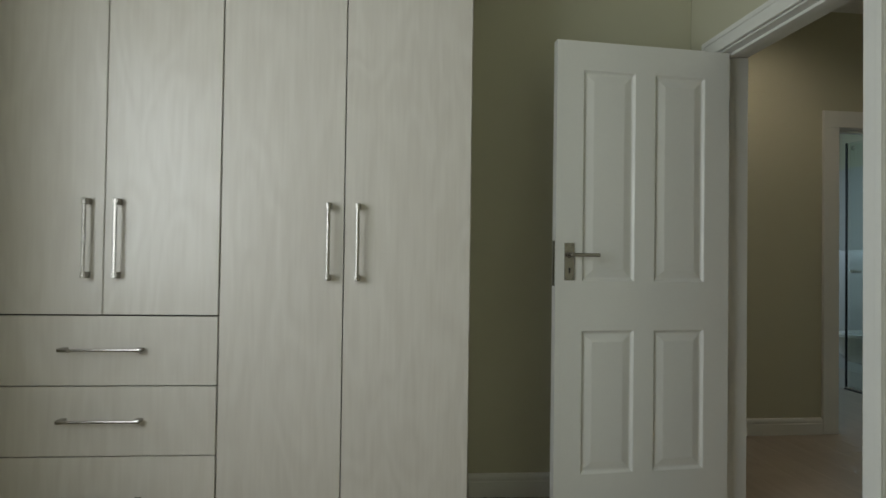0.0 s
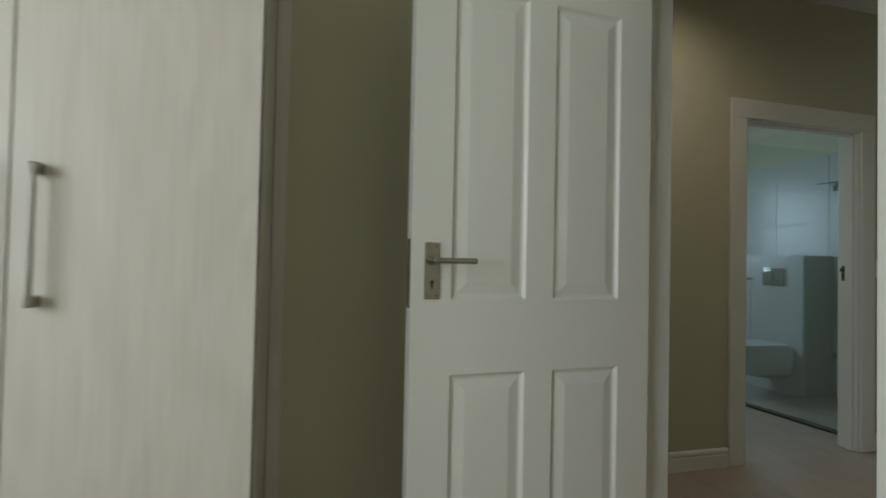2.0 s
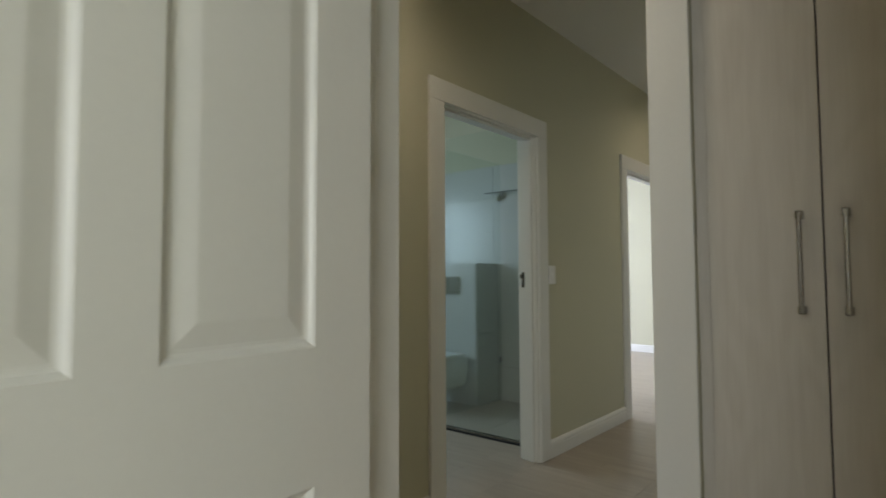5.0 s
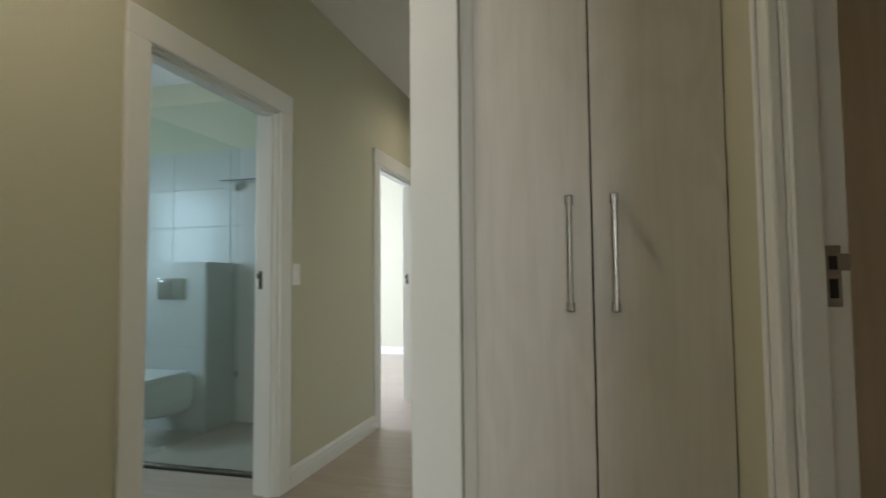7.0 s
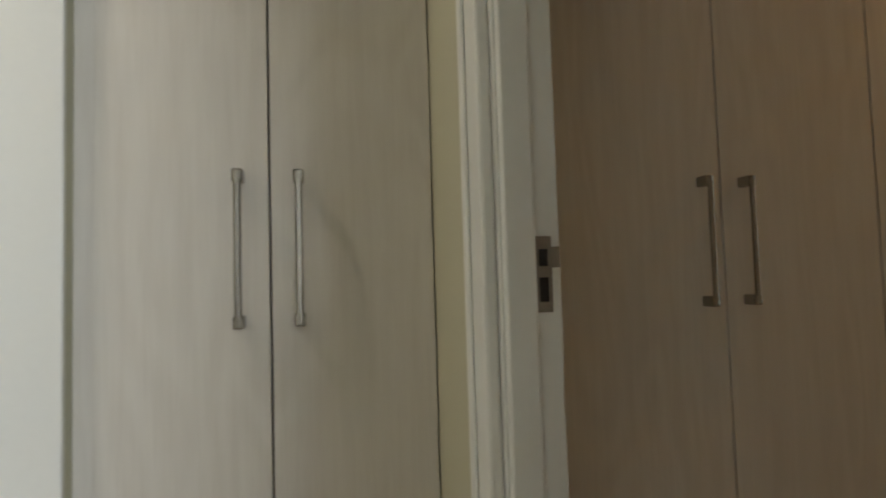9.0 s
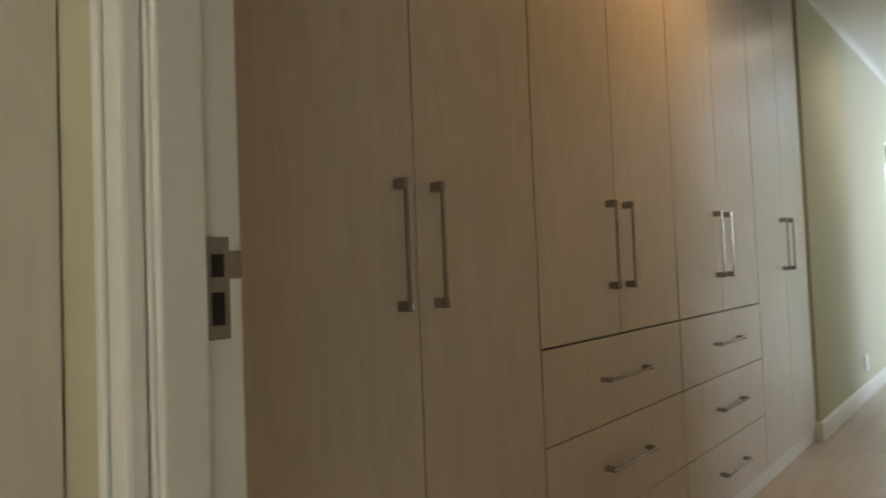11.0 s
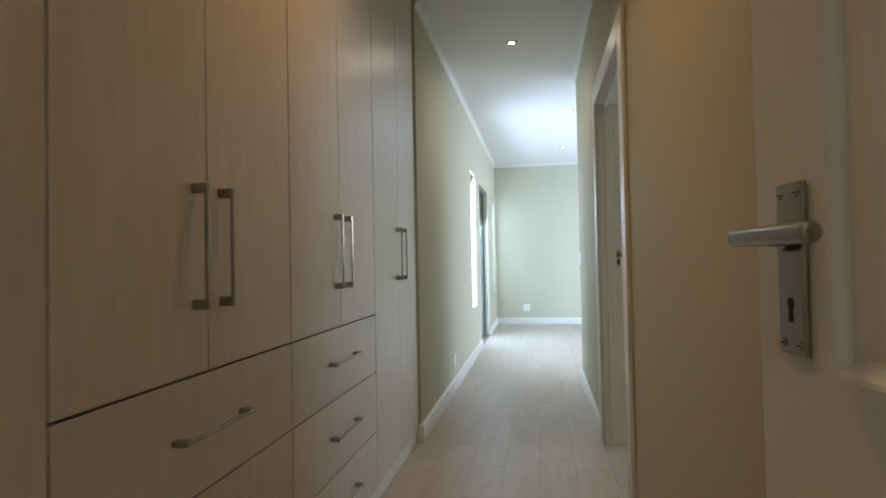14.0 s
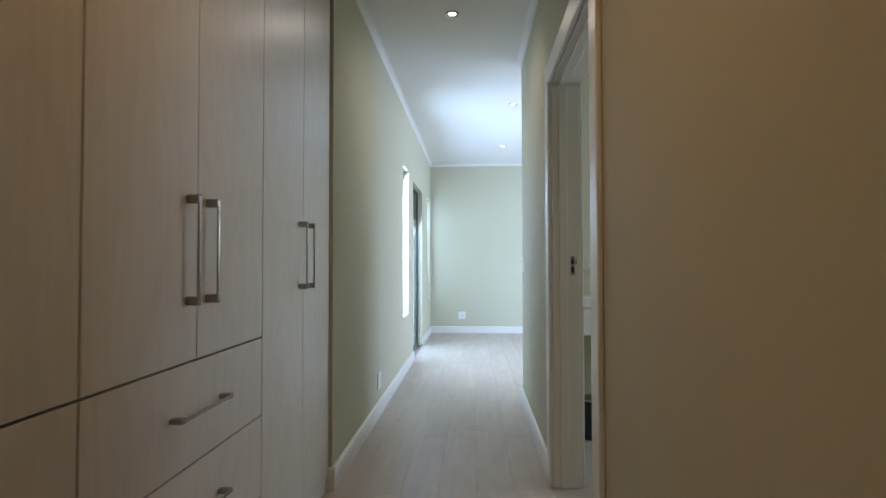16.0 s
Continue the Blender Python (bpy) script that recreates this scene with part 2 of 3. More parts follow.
# bedroom
# the bedroom's far end stands two degrees off square
BED = pose(2.955, 4.15, 0, 0, 0, -2) @ pose(-2.955, -3.98, 0)
wall("wall_bedroom_north", 0.0, 2.92, 4.22, 4.34).matrix_world = BED
wall("wall_bedroom_west", 0.0, 0.12, 0.75, 4.62, [(1.65, 3.25, 0.85, 2.15)])
wall("wall_bedroom_south", 0.0, 2.93, 0.63, 0.75)
wall("wall_bedroom_east", 2.93, 3.08, 3.25, 5.185, [(3.4, 4.215, 0, 2.015)])
wall("wall_passage_north", 2.93, 3.005, 0.63, 3.25)
# hall
wall("wall_hall_south", 3.08, 4.68, 3.25, 3.33, [(3.08, 3.74, 0, 2.03)])
wall("wall_hall_north", 2.93, 8.32, 5.185, 5.3, [(4.365, 5.283, 0, 1.975), (6.63, 7.605, 0, 1.975)])
wall("wall_hall_nib", 4.085, 8.2, 3.95, 4.07)
wall("wall_hall_east", 8.2, 8.32, 3.95, 5.185)
wall("wall_cupboard_back", 4.68, 4.8, -0.32, 3.95)
# passage
wall("wall_passage_west", 2.87, 3.005, -2.1, 0.63, [(-0.41, 0.625, 0, 2.03)])
wall("wall_passage_east", 4.093, 4.31, -6.5, -0.32, [(-3.52, -3.05, 0.57, 2.09), (-5.07, -3.97, 0, 2.06), (-6.42, -5.9, 0.555, 2.1)])
wall("wall_passage_end", 4.31, 4.8, -0.44, -0.32)
wall("wall_main_south", -0.5, 4.31, -6.62, -6.5)
# this west opening is assumed, out of view, to let the fill in
wall("wall_main_west", -0.5, -0.38, -6.5, -2.1, [(-5.4, -3.4, 0.8, 2.2)])
wall("wall_main_north", -0.5, 2.87, -2.1, -1.98)
# ensuite
# unseen west wall; its opening is cut only for the added fill
wall("wall_ensuite_west", 0.48, 0.6, -1.98, 0.63, [(-1.25, -0.35, 1.2, 2.0)], "white painted bathroom wall")
# bathroom and north room
wall("wall_bath_west", 3.98, 4.1, 5.3, 8.12, [])
wall("wall_bath_north", 4.1, 6.53, 8.0, 8.12, [(4.5, 5.5, 1.2, 2.1)])
wall("wall_bath_east", 6.53, 6.6, 5.3, 9.5)
# opening added on the unseen side to light the room
wall("wall_north_room_north", 6.6, 10.62, 9.4, 9.52, [(7.7, 9.5, 0.8, 2.2)])
wall("wall_north_room_east", 10.5, 10.62, 5.185, 9.4)
wall("wall_north_room_south", 8.32, 10.5, 5.185, 5.3)

structure("ceiling", [(-0.6, 10.7, -6.7, 9.6, CEIL, CEIL + 0.1)], CEILING, "flat white painted plasterboard ceiling", "ceiling")
structure("ground", [(-400, 400, -400, 400, -0.3, -0.12)], LAWN, "mown lawn round the house", "lawn")
structure("pavement", [(4.32, 6.2, -8, 0, -0.119, -0.03)], PAVING, "pale concrete terrace outside the glass door", "terrace")

# skirtings
skirting((1.88, 4.22), (2.91, 4.22), (0, -1)).matrix_world = BED
skirting((2.93, 4.375), (2.93, 4.27), (-1, 0))
skirting((2.93, 3.345), (2.93, 0.75), (-1, 0))
skirting((3.08, 5.185), (4.273, 5.185), (0, -1))
skirting((5.376, 5.185), (6.538, 5.185), (0, -1))
skirting((7.698, 5.185), (8.2, 5.185), (0, -1))
skirting((4.09, 4.07), (8.2, 4.07), (0, 1))
skirting((4.093, -0.32), (4.093, -3.95), (-1, 0))
skirting((4.093, -5.09), (4.093, -6.5), (-1, 0))
skirting((4.13, -0.32), (4.075, -0.32), (0, 1))
skirting((4.093, -6.5), (-0.38, -6.5), (0, 1))
skirting((3.005, -2.1), (3.005, -0.5), (1, 0))
skirting((3.005, 0.715), (3.005, 3.25), (1, 0))
skirting((3.005, -2.1), (-0.38, -2.1), (0, -1))
skirting((10.5, 5.3), (10.5, 9.4), (-1, 0))
skirting((7.7, 5.3), (10.5, 5.3), (0, 1))
cornice((4.093, -0.32), (4.093, -6.5), (-1, 0))
cornice((3.005, -2.1), (3.005, 3.25), (1, 0))
cornice((4.093, -6.5), (-0.38, -6.5), (0, 1))
cornice((10.5, 5.3), (10.5, 9.4), (-1, 0))


# ---- doors and frames ----
def strike_plate(parent, m, flip=1):
    """Local: x along the jamb's depth, z up, face towards -y."""
    bm = bmesh.new()
    add_box(bm, -0.0105, 0.0105, -0.0015, 0.0, -0.047, 0.047, 0.0006)
    add_box(bm, 0.01 if flip > 0 else -0.022, 0.022 if flip > 0 else -0.01, -0.0015, 0.0005, 0.008, 0.034, 0.0005)
    p = part("strike_plate", bm, NICKEL, parent, "brushed steel strike plate")
    p.matrix_local = m
    for z0, z1 in ((0.01, 0.031), (-0.034, -0.004)):
        bm = bmesh.new()
        add_box(bm, -0.006, 0.005, -0.0026, -0.0012, z0, z1)
        h = part("latch_hole", bm, DARK, p, "dark latch hole")
    return p


def door_frame(name, m, w, th, head, arch=0.08, sides=(1, 1), stop_at=0.5, label="white painted timber door frame with architraves", skip=(), short=0.0):
    """Local: x across the opening 0..w, y through the wall 0..th, z up. Lining boards, stops and architraves."""
    f = thing(name, m, label, "door frame", kind="structure")
    t = 0.025
    box_part("jamb", ENAMEL, f, -t, 0, 0.0, (short or th), 0.001, head, 0.002)
    box_part("jamb", ENAMEL, f, w, w + t, 0.0, th, 0.001, head, 0.002)
    box_part("head", ENAMEL, f, -t, w + t, 0.001, th - 0.001, head, head + t, 0.002)
    s0, s1 = stop_at * th - 0.02, stop_at * th + 0.02
    if not short:
        box_part("door_stop", ENAMEL, f, 0.0002, 0.013, s0, s1, 0.001, head - 0.0002, 0.003)
    box_part("door_stop", ENAMEL, f, w - 0.013, w - 0.0002, s0, s1, 0.001, head - 0.0002, 0.003)
    box_part("door_stop", ENAMEL, f, 0.013, w - 0.013, s0, s1, head - 0.013, head - 0.0002, 0.003)
    for k, (y, d) in enumerate(((0.0, -1), (th, 1))):
        if not sides[k]:
            continue
        lo, hi = (y - 0.019, y - 0.0002) if d < 0 else (y + 0.0002, y + 0.019)
        lo2, hi2 = (y - 0.025, y - 0.019) if d < 0 else (y + 0.019, y + 0.025)
        g = 0.006
        for n, (x0, x1, xb0, xb1) in enumerate(((-g - arch, -g, -g - arch, -g - arch + 0.022), (w + g, w + g + arch, w + g + arch - 0.022, w + g + arch))):
            if (k, n) in skip:
                continue
            bm = bmesh.new()
            add_box(bm, x0, x1, lo, hi, 0.001, head + g, 0.005)
            if arch < 0.1:
                add_box(bm, xb0, xb1, lo2, hi2, 0.001, head + g + arch - 0.02, 0.0025)
            part("architrave", bm, ENAMEL, f)
        bm = bmesh.new()
        add_box(bm, -g - arch, w + g + arch, lo, hi, head + g, head + g + arch, 0.005)
        if arch < 0.1:
            add_box(bm, -g - arch, w + g + arch, lo2, hi2, head + g + arch - 0.022, head + g + arch, 0.0025)
        part("architrave", bm, ENAMEL, f)
    return f


def lever_set(parent, x, z, face, toward):
    """A lever handle on a back plate: face is the y of the leaf's surface, its sign the side; toward: the way that the lever points."""
    s = 1 if face > 0 else -1
    bm = bmesh.new()
    add_box(bm, x - 0.021, x + 0.021, min(face, face + s * 0.006), max(face, face + s * 0.006), z - 0.076, z + 0.076, 0.0022)
    plate = part("back_plate", bm, NICKEL, parent, "brushed nickel lock plate")
    for dx in (-0.013, 0.013):
        for dz in (-0.066, 0.066):
            bm = bmesh.new()
            add_cyl(bm, (x + dx, face + s * 0.0055, z + dz), (x + dx, face + s * 0.0072, z + dz), 0.0042, 0.0036, 12)
            screw = part("screw", bm, NICKEL, plate)
            bm = bmesh.new()
            add_box(bm, x + dx - 0.003, x + dx + 0.003, min(face + s * 0.0071, face + s * 0.0076), max(face + s * 0.0071, face + s * 0.0076), z + dz - 0.0006, z + dz + 0.0006)
            part("screw_slot", bm, DARK, plate)
    bm = bmesh.new()
    y0, y1 = face + s * 0.0058, face + s * 0.0066
    add_cyl(bm, (x, y0, z - 0.030), (x, y1, z - 0.030), 0.0048, 0.0048, 14)
    add_box(bm, x - 0.0028, x + 0.0028, min(y0, y1), max(y0, y1), z - 0.047, z - 0.03)
    part("keyhole", bm, DARK, plate, "dark keyhole")
    bm = bmesh.new()
    zz = z + 0.028
    add_cyl(bm, (x, face + s * 0.006, zz), (x, face + s * 0.014, zz), 0.013, 0.012, 20, 0.001)
    add_cyl(bm, (x, face + s * 0.012, zz), (x, face + s * 0.05, zz), 0.008, 0.008, 20)
    add_cyl(bm, (x - toward * 0.008, face + s * 0.048, zz), (x + toward * 0.112, face + s * 0.048, zz), 0.008, 0.008, 24, 0.003)
    part("lever", bm, NICKEL, parent, "brushed nickel lever handle", smooth=False)


def panel_door(name, m, w, h, lock_z, label, hinge_sign=1, backset=0.057):
    """A four-panel leaf. Local: x 0 at the hinge to w at the latch, y the thickness about 0, z from the floor."""
    d = thing(name, m, label, "door", kind="structure")
    T = 0.019
    z0 = 0.008
    st, mid = 0.114, 0.088
    pw = (w - 2 * st - mid) / 2
    rows = ((0.215, 0.798), (0.999, h - 0.118))
    cols = ((st, st + pw), (st + pw + mid, w - st))
    bm = bmesh.new()
    add_box(bm, 0, st, -T, T, z0, h)
    add_box(bm, w - st, w, -T, T, z0, h)
    add_box(bm, st, w - st, -T, T, z0, rows[0][0])
    add_box(bm, st, w - st, -T, T, rows[0][1], rows[1][0])
    add_box(bm, st, w - st, -T, T, rows[1][1], h)
    for r0, r1 in rows:
        add_box(bm, st + pw, st + pw + mid, -T, T, r0, r1)
    leaf = part("leaf", bm, ENAMEL, d)
    for x0, x1 in cols:
        for r0, r1 in rows:
            bm = bmesh.new()
            for s in (-1, 1):
                steps = ((0.0, T - 0.0005), (0.003, T - 0.0022), (0.008, T - 0.0075), (0.012, T - 0.0095), (0.017, T - 0.0098), (0.046, T - 0.0038), (0.049, T - 0.0035))
                rings = []
                for inset, dep in steps:
                    y = s * dep
                    rings.append([bm.verts.new((x0 + inset, y, r0 + inset)), bm.verts.new((x1 - inset, y, r0 + inset)), bm.verts.new((x1 - inset, y, r1 - inset)), bm.verts.new((x0 + inset, y, r1 - inset))])
                for a, b in zip(rings, rings[1:]):
                    for i in range(4):
                        bm.faces.new((a[i], a[(i + 1) % 4], b[(i + 1) % 4], b[i]))
                bm.faces.new(rings[-1])
            part("panel", bm, ENAMEL, leaf)
    lever_set(d, w - backset, lock_z, -T, -1)
    lever_set(d, w - backset, lock_z, T, -1)
    box_part("lock_forend", NICKEL, d, w - 0.0005, w + 0.0018, -0.011, 0.011, lock_z - 0.1, lock_z + 0.085, 0.0004)
    for z in (0.22, h / 2, h - 0.22):
        bm = bmesh.new()
        add_cyl(bm, (-0.006, hinge_sign * (T + 0.003), z - 0.05), (-0.006, hinge_sign * (T + 0.003), z + 0.05), 0.0055, 0.0055, 12)
        part("hinge", bm, NICKEL, d, "steel butt hinge")
    return d


def leaf_pose(hx, hy, lx, ly):
    return pose(hx, hy, 0, 0, 0, math.degrees(math.atan2(ly - hy, lx - hx)))


# bedroom door and its frame (wall runs along y, so the frame turns by 90 degrees)
door_frame("trim_bedroom_door", pose(3.08, 3.425, 0, 0, 0, 90), 0.765, 0.15, 1.99, 0.07, (0, 1), 0.6)
panel_door("door_1", BED @ leaf_pose(2.955, 3.985, 2.185, 3.912), 0.775, 1.984, 1.078, "white painted four-panel door standing open into the bedroom", -1)
# passage door
_f = door_frame("trim_passage_door", pose(3.07, 3.25, 0), 0.645, 0.08, 2.0, 0.07, (1, 1), 0.7, skip=((0, 0), (0, 1), (1, 0)), short=0.03)
strike_plate(_f, pose(0.645, 0.0225, 1.078, 0, 0, -90), 1)
panel_door("door_2", leaf_pose(3.055, 3.2, 3.128, 2.405), 0.797, 1.985, 1.083, "white painted four-panel door folded back against the passage wall", -1, 0.068)
# bathroom, north room and ensuite frames
_f = door_frame("trim_bath_door", pose(4.39, 5.185, 0), 0.868, 0.115, 1.95, 0.11, (1, 1), 0.4)
strike_plate(_f, pose(0.868, 0.095, 1.085, 0, 0, -90), -1)
_f = door_frame("trim_north_room_door", pose(6.655, 5.185, 0), 0.925, 0.115, 1.95, 0.11, (1, 1), 0.4)
strike_plate(_f, pose(0.925, 0.09, 1.09, 0, 0, -90), -1)
_f = door_frame("trim_ensuite_door", pose(3.005, -0.385, 0, 0, 0, 90), 0.985, 0.135, 2.005, 0.105, (1, 1), 0.4)
strike_plate(_f, pose(0.0, 0.1, 1.09, 0, 0, 90), 1)


# ---- fitted wardrobes ----
def bar_handle(parent, x, y, z, length, upright=True):
    """A squared bow handle: two chunky feet and a flat bar."""
    bm = bmesh.new()
    h = length / 2
    if upright:
        add_box(bm, x - 0.006, x + 0.006, y - 0.036, y - 0.0285, z - h, z + h, 0.0034)
        for s in (-1, 1):
            e = z + s * h
            add_box(bm, x - 0.009, x + 0.009, y - 0.0345, y, min(e, e - s * 0.022), max(e, e - s * 0.022), 0.0025)
    else:
        add_box(bm, x - h, x + h, y - 0.036, y - 0.0285, z - 0.0045, z + 0.0045, 0.0034)
        for s in (-1, 1):
            e = x + s * h
            add_box(bm, min(e, e - s * 0.022), max(e, e - s * 0.022), y - 0.0345, y, z - 0.0065, z + 0.0065, 0.0025)
    return part("handle", bm, NICKEL, parent, "brushed nickel bow handle")


def wardrobe_unit(m, w, gap, label, drawers=(), depth=0.53, top=CEIL - 0.004, low=0.08, hz=(1.0, 1.275), edge=0.003):
    """Local: x along the front 0..w, front faces at y = 0 looking to -y. gap: where the two doors meet. drawers: heights of the drawer joints."""
    u = thing("wardrobe", m, label, "wardrobe", "fitted wardrobe units")
    box_part("body", CARCASS, u, 0.002, w - 0.002, 0.019, depth, low, top)
    box_part("plinth", ENAMEL, u, 0.0, w, 0.012, 0.03, 0.001, low - 0.002, 0.001, "white plinth board")
    base = drawers[0] if drawers else low
    g = 0.0021
    for x0, x1, hx in ((0.0, gap, gap - 0.051), (gap, w, gap + 0.051)):
        bm = bmesh.new()
        add_box(bm, x0 + (g if x0 else edge), x1 - (g if x1 < w else edge), 0.0, 0.0175, base + 0.003, top, 0.0012)
        d = part("wardrobe_door", bm, MELAMINE, u)
        bar_handle(d, hx, 0.0, (hz[0] + hz[1]) / 2, hz[1] - hz[0])
    for hi, lo in zip(drawers, (*drawers[1:], low)):
        bm = bmesh.new()
        add_box(bm, 0.003, w - 0.003, 0.0, 0.0175, lo + g, hi - (0.003 if hi == base else g), 0.0012)
        d = part("drawer", bm, MELAMINE, u)
        bar_handle(d, w / 2, 0.0, hi - 0.475 * (hi - lo), 0.275, False)
    return u


PALE = "tall pale wood-grain fitted wardrobe with two doors and bow handles"
PALED = "pale wood-grain fitted wardrobe with doors above three wide drawers"
TOP = CEIL - 0.004
# bedroom
u = wardrobe_unit(BED @ pose(0.159, 3.683, 0), 0.769, 0.377, PALED, (0.871, 0.627, 0.385), 0.53)
box_part("filler_strip", MELAMINE, u, -0.038, -0.002, 0.017, 0.037, 0.002, TOP, 0.001)
u = wardrobe_unit(BED @ pose(0.928, 3.683, 0), 0.886, 0.431, PALE, (), 0.53)
box_part("end_panel", MELAMINE, u, 0.8855, 0.8885, 0.019, 0.535, 0.002, TOP, 0.001)
box_part("cover_strip", MELAMINE, u, 0.8895, 0.93, 0.52, 0.5365, 0.002, TOP, 0.002)
# hall cupboard
WEST = pose(0, 0, 0, 0, 0, -90)
u = wardrobe_unit(pose(4.1, 3.912, 0) @ WEST, 0.58, 0.284, "hall linen cupboard in pale wood grain with two tall doors", edge=0.0008)
box_part("filler_strip", MELAMINE, u, -0.037, -0.002, 0.018, 0.038, 0.002, TOP, 0.001)
structure("trim_nib", [(4.072, 4.0845, 3.946, 4.072, 0.002, CEIL - 0.002)], ENAMEL, "white painted end board of the short wall beside the cupboard", "end board", 0.002)
# passage
for y0, y1, gap, dr in ((3.113, 2.277, 2.695, ()), (2.277, 1.435, 1.86, (0.857, 0.598, 0.331)), (1.435, 0.566, 1.01, (0.857, 0.598, 0.331)), (0.566, -0.295, 0.12, ())):
    u = wardrobe_unit(pose(4.105, y0, 0) @ WEST, y0 - y1, y0 - gap, PALED if dr else PALE, dr)
    if y0 > 3:
        box_part("filler_strip", MELAMINE, u, -0.135, -0.002, 0.007, 0.025, 0.002, TOP, 0.001)
    if y1 < 0:
        box_part("filler_strip", MELAMINE, u, y0 - y1 + 0.002, y0 - y1 + 0.024, 0.01, 0.025, 0.002, TOP, 0.001)


# ---- windows of the passage ----
def window_unit(name, y0, y1, z0, z1, label, cat="window", bar=0.05, at=4.23):
    """A dark aluminium frame near the wall's outer face (x 4.23..4.28)."""
    wdw = thing(name, pose(at, (y0 + y1) / 2, z0), label, cat, kind="structure")
    a, b, h = y0 - (y0 + y1) / 2 + 0.002, y1 - (y0 + y1) / 2 - 0.002, z1 - z0 - 0.002
    box_part("window_frame", ALU, wdw, 0, 0.05, a, a + bar, 0.002, h, 0.003)
    box_part("window_frame", ALU, wdw, 0, 0.05, b - bar, b, 0.002, h, 0.003)
    box_part("window_frame", ALU, wdw, 0, 0.05, a + bar, b - bar, 0.002, bar, 0.003)
    box_part("window_frame", ALU, wdw, 0, 0.05, a + bar, b - bar, h - bar, h, 0.003)
    p = box_part("pane", GLASS, wdw, 0.006, 0.012, a + bar, b - bar, bar, h - bar)
    p.visible_shadow = False
    return wdw


window_unit("window_1", -3.52, -3.05, 0.57, 2.09, "narrow dark aluminium window in a deep white reveal", bar=0.035)
window_unit("door_3", -5.07, -3.97, 0.0, 2.06, "dark aluminium framed glass garden door", "door", 0.05, 4.15)
window_unit("window_2", -6.42, -5.9, 0.555, 2.1, "narrow dark aluminium window near the far corner", bar=0.035)


# ---- electrical fittings ----
def cover_plate(name, m, w, h, label, cat, rockers=1, pins=False):
    """Local: face towards -y, centre at the origin."""
    p = thing(name, m, label, cat)
    box_part("cover", PLASTIC, p, -w / 2, w / 2, -0.009, 0, -h / 2, h / 2, 0.003)
    if pins:
        for dx, dz, r in ((0, 0.018, 0.0045), (-0.012, -0.006, 0.004), (0.012, -0.006, 0.004)):
            bm = bmesh.new()
            add_cyl(bm, (dx, -0.0085, dz), (dx, -0.0096, dz), r, r, 10)
            part("pin_hole", bm, TOOTH, p)
        box_part("rocker", PLASTIC, p, -w * 0.32, -w * 0.16, -0.0125, -0.0085, -0.03, -0.012, 0.001)
    else:
        for i in range(rockers):
            c = (i - (rockers - 1) / 2) * 0.024
            box_part("rocker", PLASTIC, p, c - 0.009, c + 0.009, -0.0135, -0.0085, -0.016, 0.016, 0.0015)
    return p


cover_plate("light_switch", pose(5.44, 5.185, 1.115), 0.075, 0.115, "white plastic light switch beside the bathroom door", "light switch", 2)
cover_plate("light_switch", pose(3.005, -2.03, 1.09, 0, 0, 90), 0.075, 0.115, "white plastic light switch near the wall's end", "light switch", 2)
cover_plate("wall_socket", pose(4.093, -1.65, 0.25, 0, 0, -90), 0.115, 0.115, "white plastic wall socket above the skirting", "socket", pins=True)
cover_plate("wall_socket", pose(3.589, -6.5, 0.28, 0, 0, 180), 0.115, 0.115, "white plastic wall socket on the end wall", "socket", pins=True)


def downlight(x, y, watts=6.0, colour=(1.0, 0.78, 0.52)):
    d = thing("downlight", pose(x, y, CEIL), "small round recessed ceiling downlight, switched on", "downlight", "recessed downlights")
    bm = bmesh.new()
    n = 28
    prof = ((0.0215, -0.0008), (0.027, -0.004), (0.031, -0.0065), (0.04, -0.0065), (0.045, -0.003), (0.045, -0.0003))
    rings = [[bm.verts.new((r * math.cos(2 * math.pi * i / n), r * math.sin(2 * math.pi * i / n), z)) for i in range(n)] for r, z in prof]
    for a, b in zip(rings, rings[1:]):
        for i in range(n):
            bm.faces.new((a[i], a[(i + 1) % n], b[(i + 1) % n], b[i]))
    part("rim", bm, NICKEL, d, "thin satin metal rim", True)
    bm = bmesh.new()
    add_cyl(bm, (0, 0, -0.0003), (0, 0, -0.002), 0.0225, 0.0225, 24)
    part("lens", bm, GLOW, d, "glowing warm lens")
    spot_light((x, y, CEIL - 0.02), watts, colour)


# last three fittings are unseen, added to give passage and hall a warm glow
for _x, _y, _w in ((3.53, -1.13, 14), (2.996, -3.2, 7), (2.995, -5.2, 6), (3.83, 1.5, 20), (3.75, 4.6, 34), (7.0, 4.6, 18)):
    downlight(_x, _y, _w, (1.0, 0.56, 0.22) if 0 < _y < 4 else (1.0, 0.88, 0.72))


# ---- bathroom ----
def lathe_loft(bm, rings, cap=True):
    vs = [[bm.verts.new(p) for p in r] for r in rings]
    n = len(vs[0])
    for a, b in zip(vs, vs[1:]):
        for i in range(n):
            bm.faces.new((a[i], a[(i + 1) % n], b[(i + 1) % n], b[i]))
    if cap:
        bm.faces.new(vs[0][::-1])
        bm.faces.new(vs[-1])


def d_ring(length, width, z, shift=0.0, n=28):
    """A toilet's outline: flat at x=0 (the wall), rounded at -length."""
    pts = []
    for i in range(n):
        a = math.pi * i / (n - 1)
        pts.append((shift - (length - width / 2) * 0.98 - math.sin(a) * width / 2, math.cos(a) * width / 2, z))
    return [(shift, width / 2, z)] + pts + [(shift, -width / 2, z)]


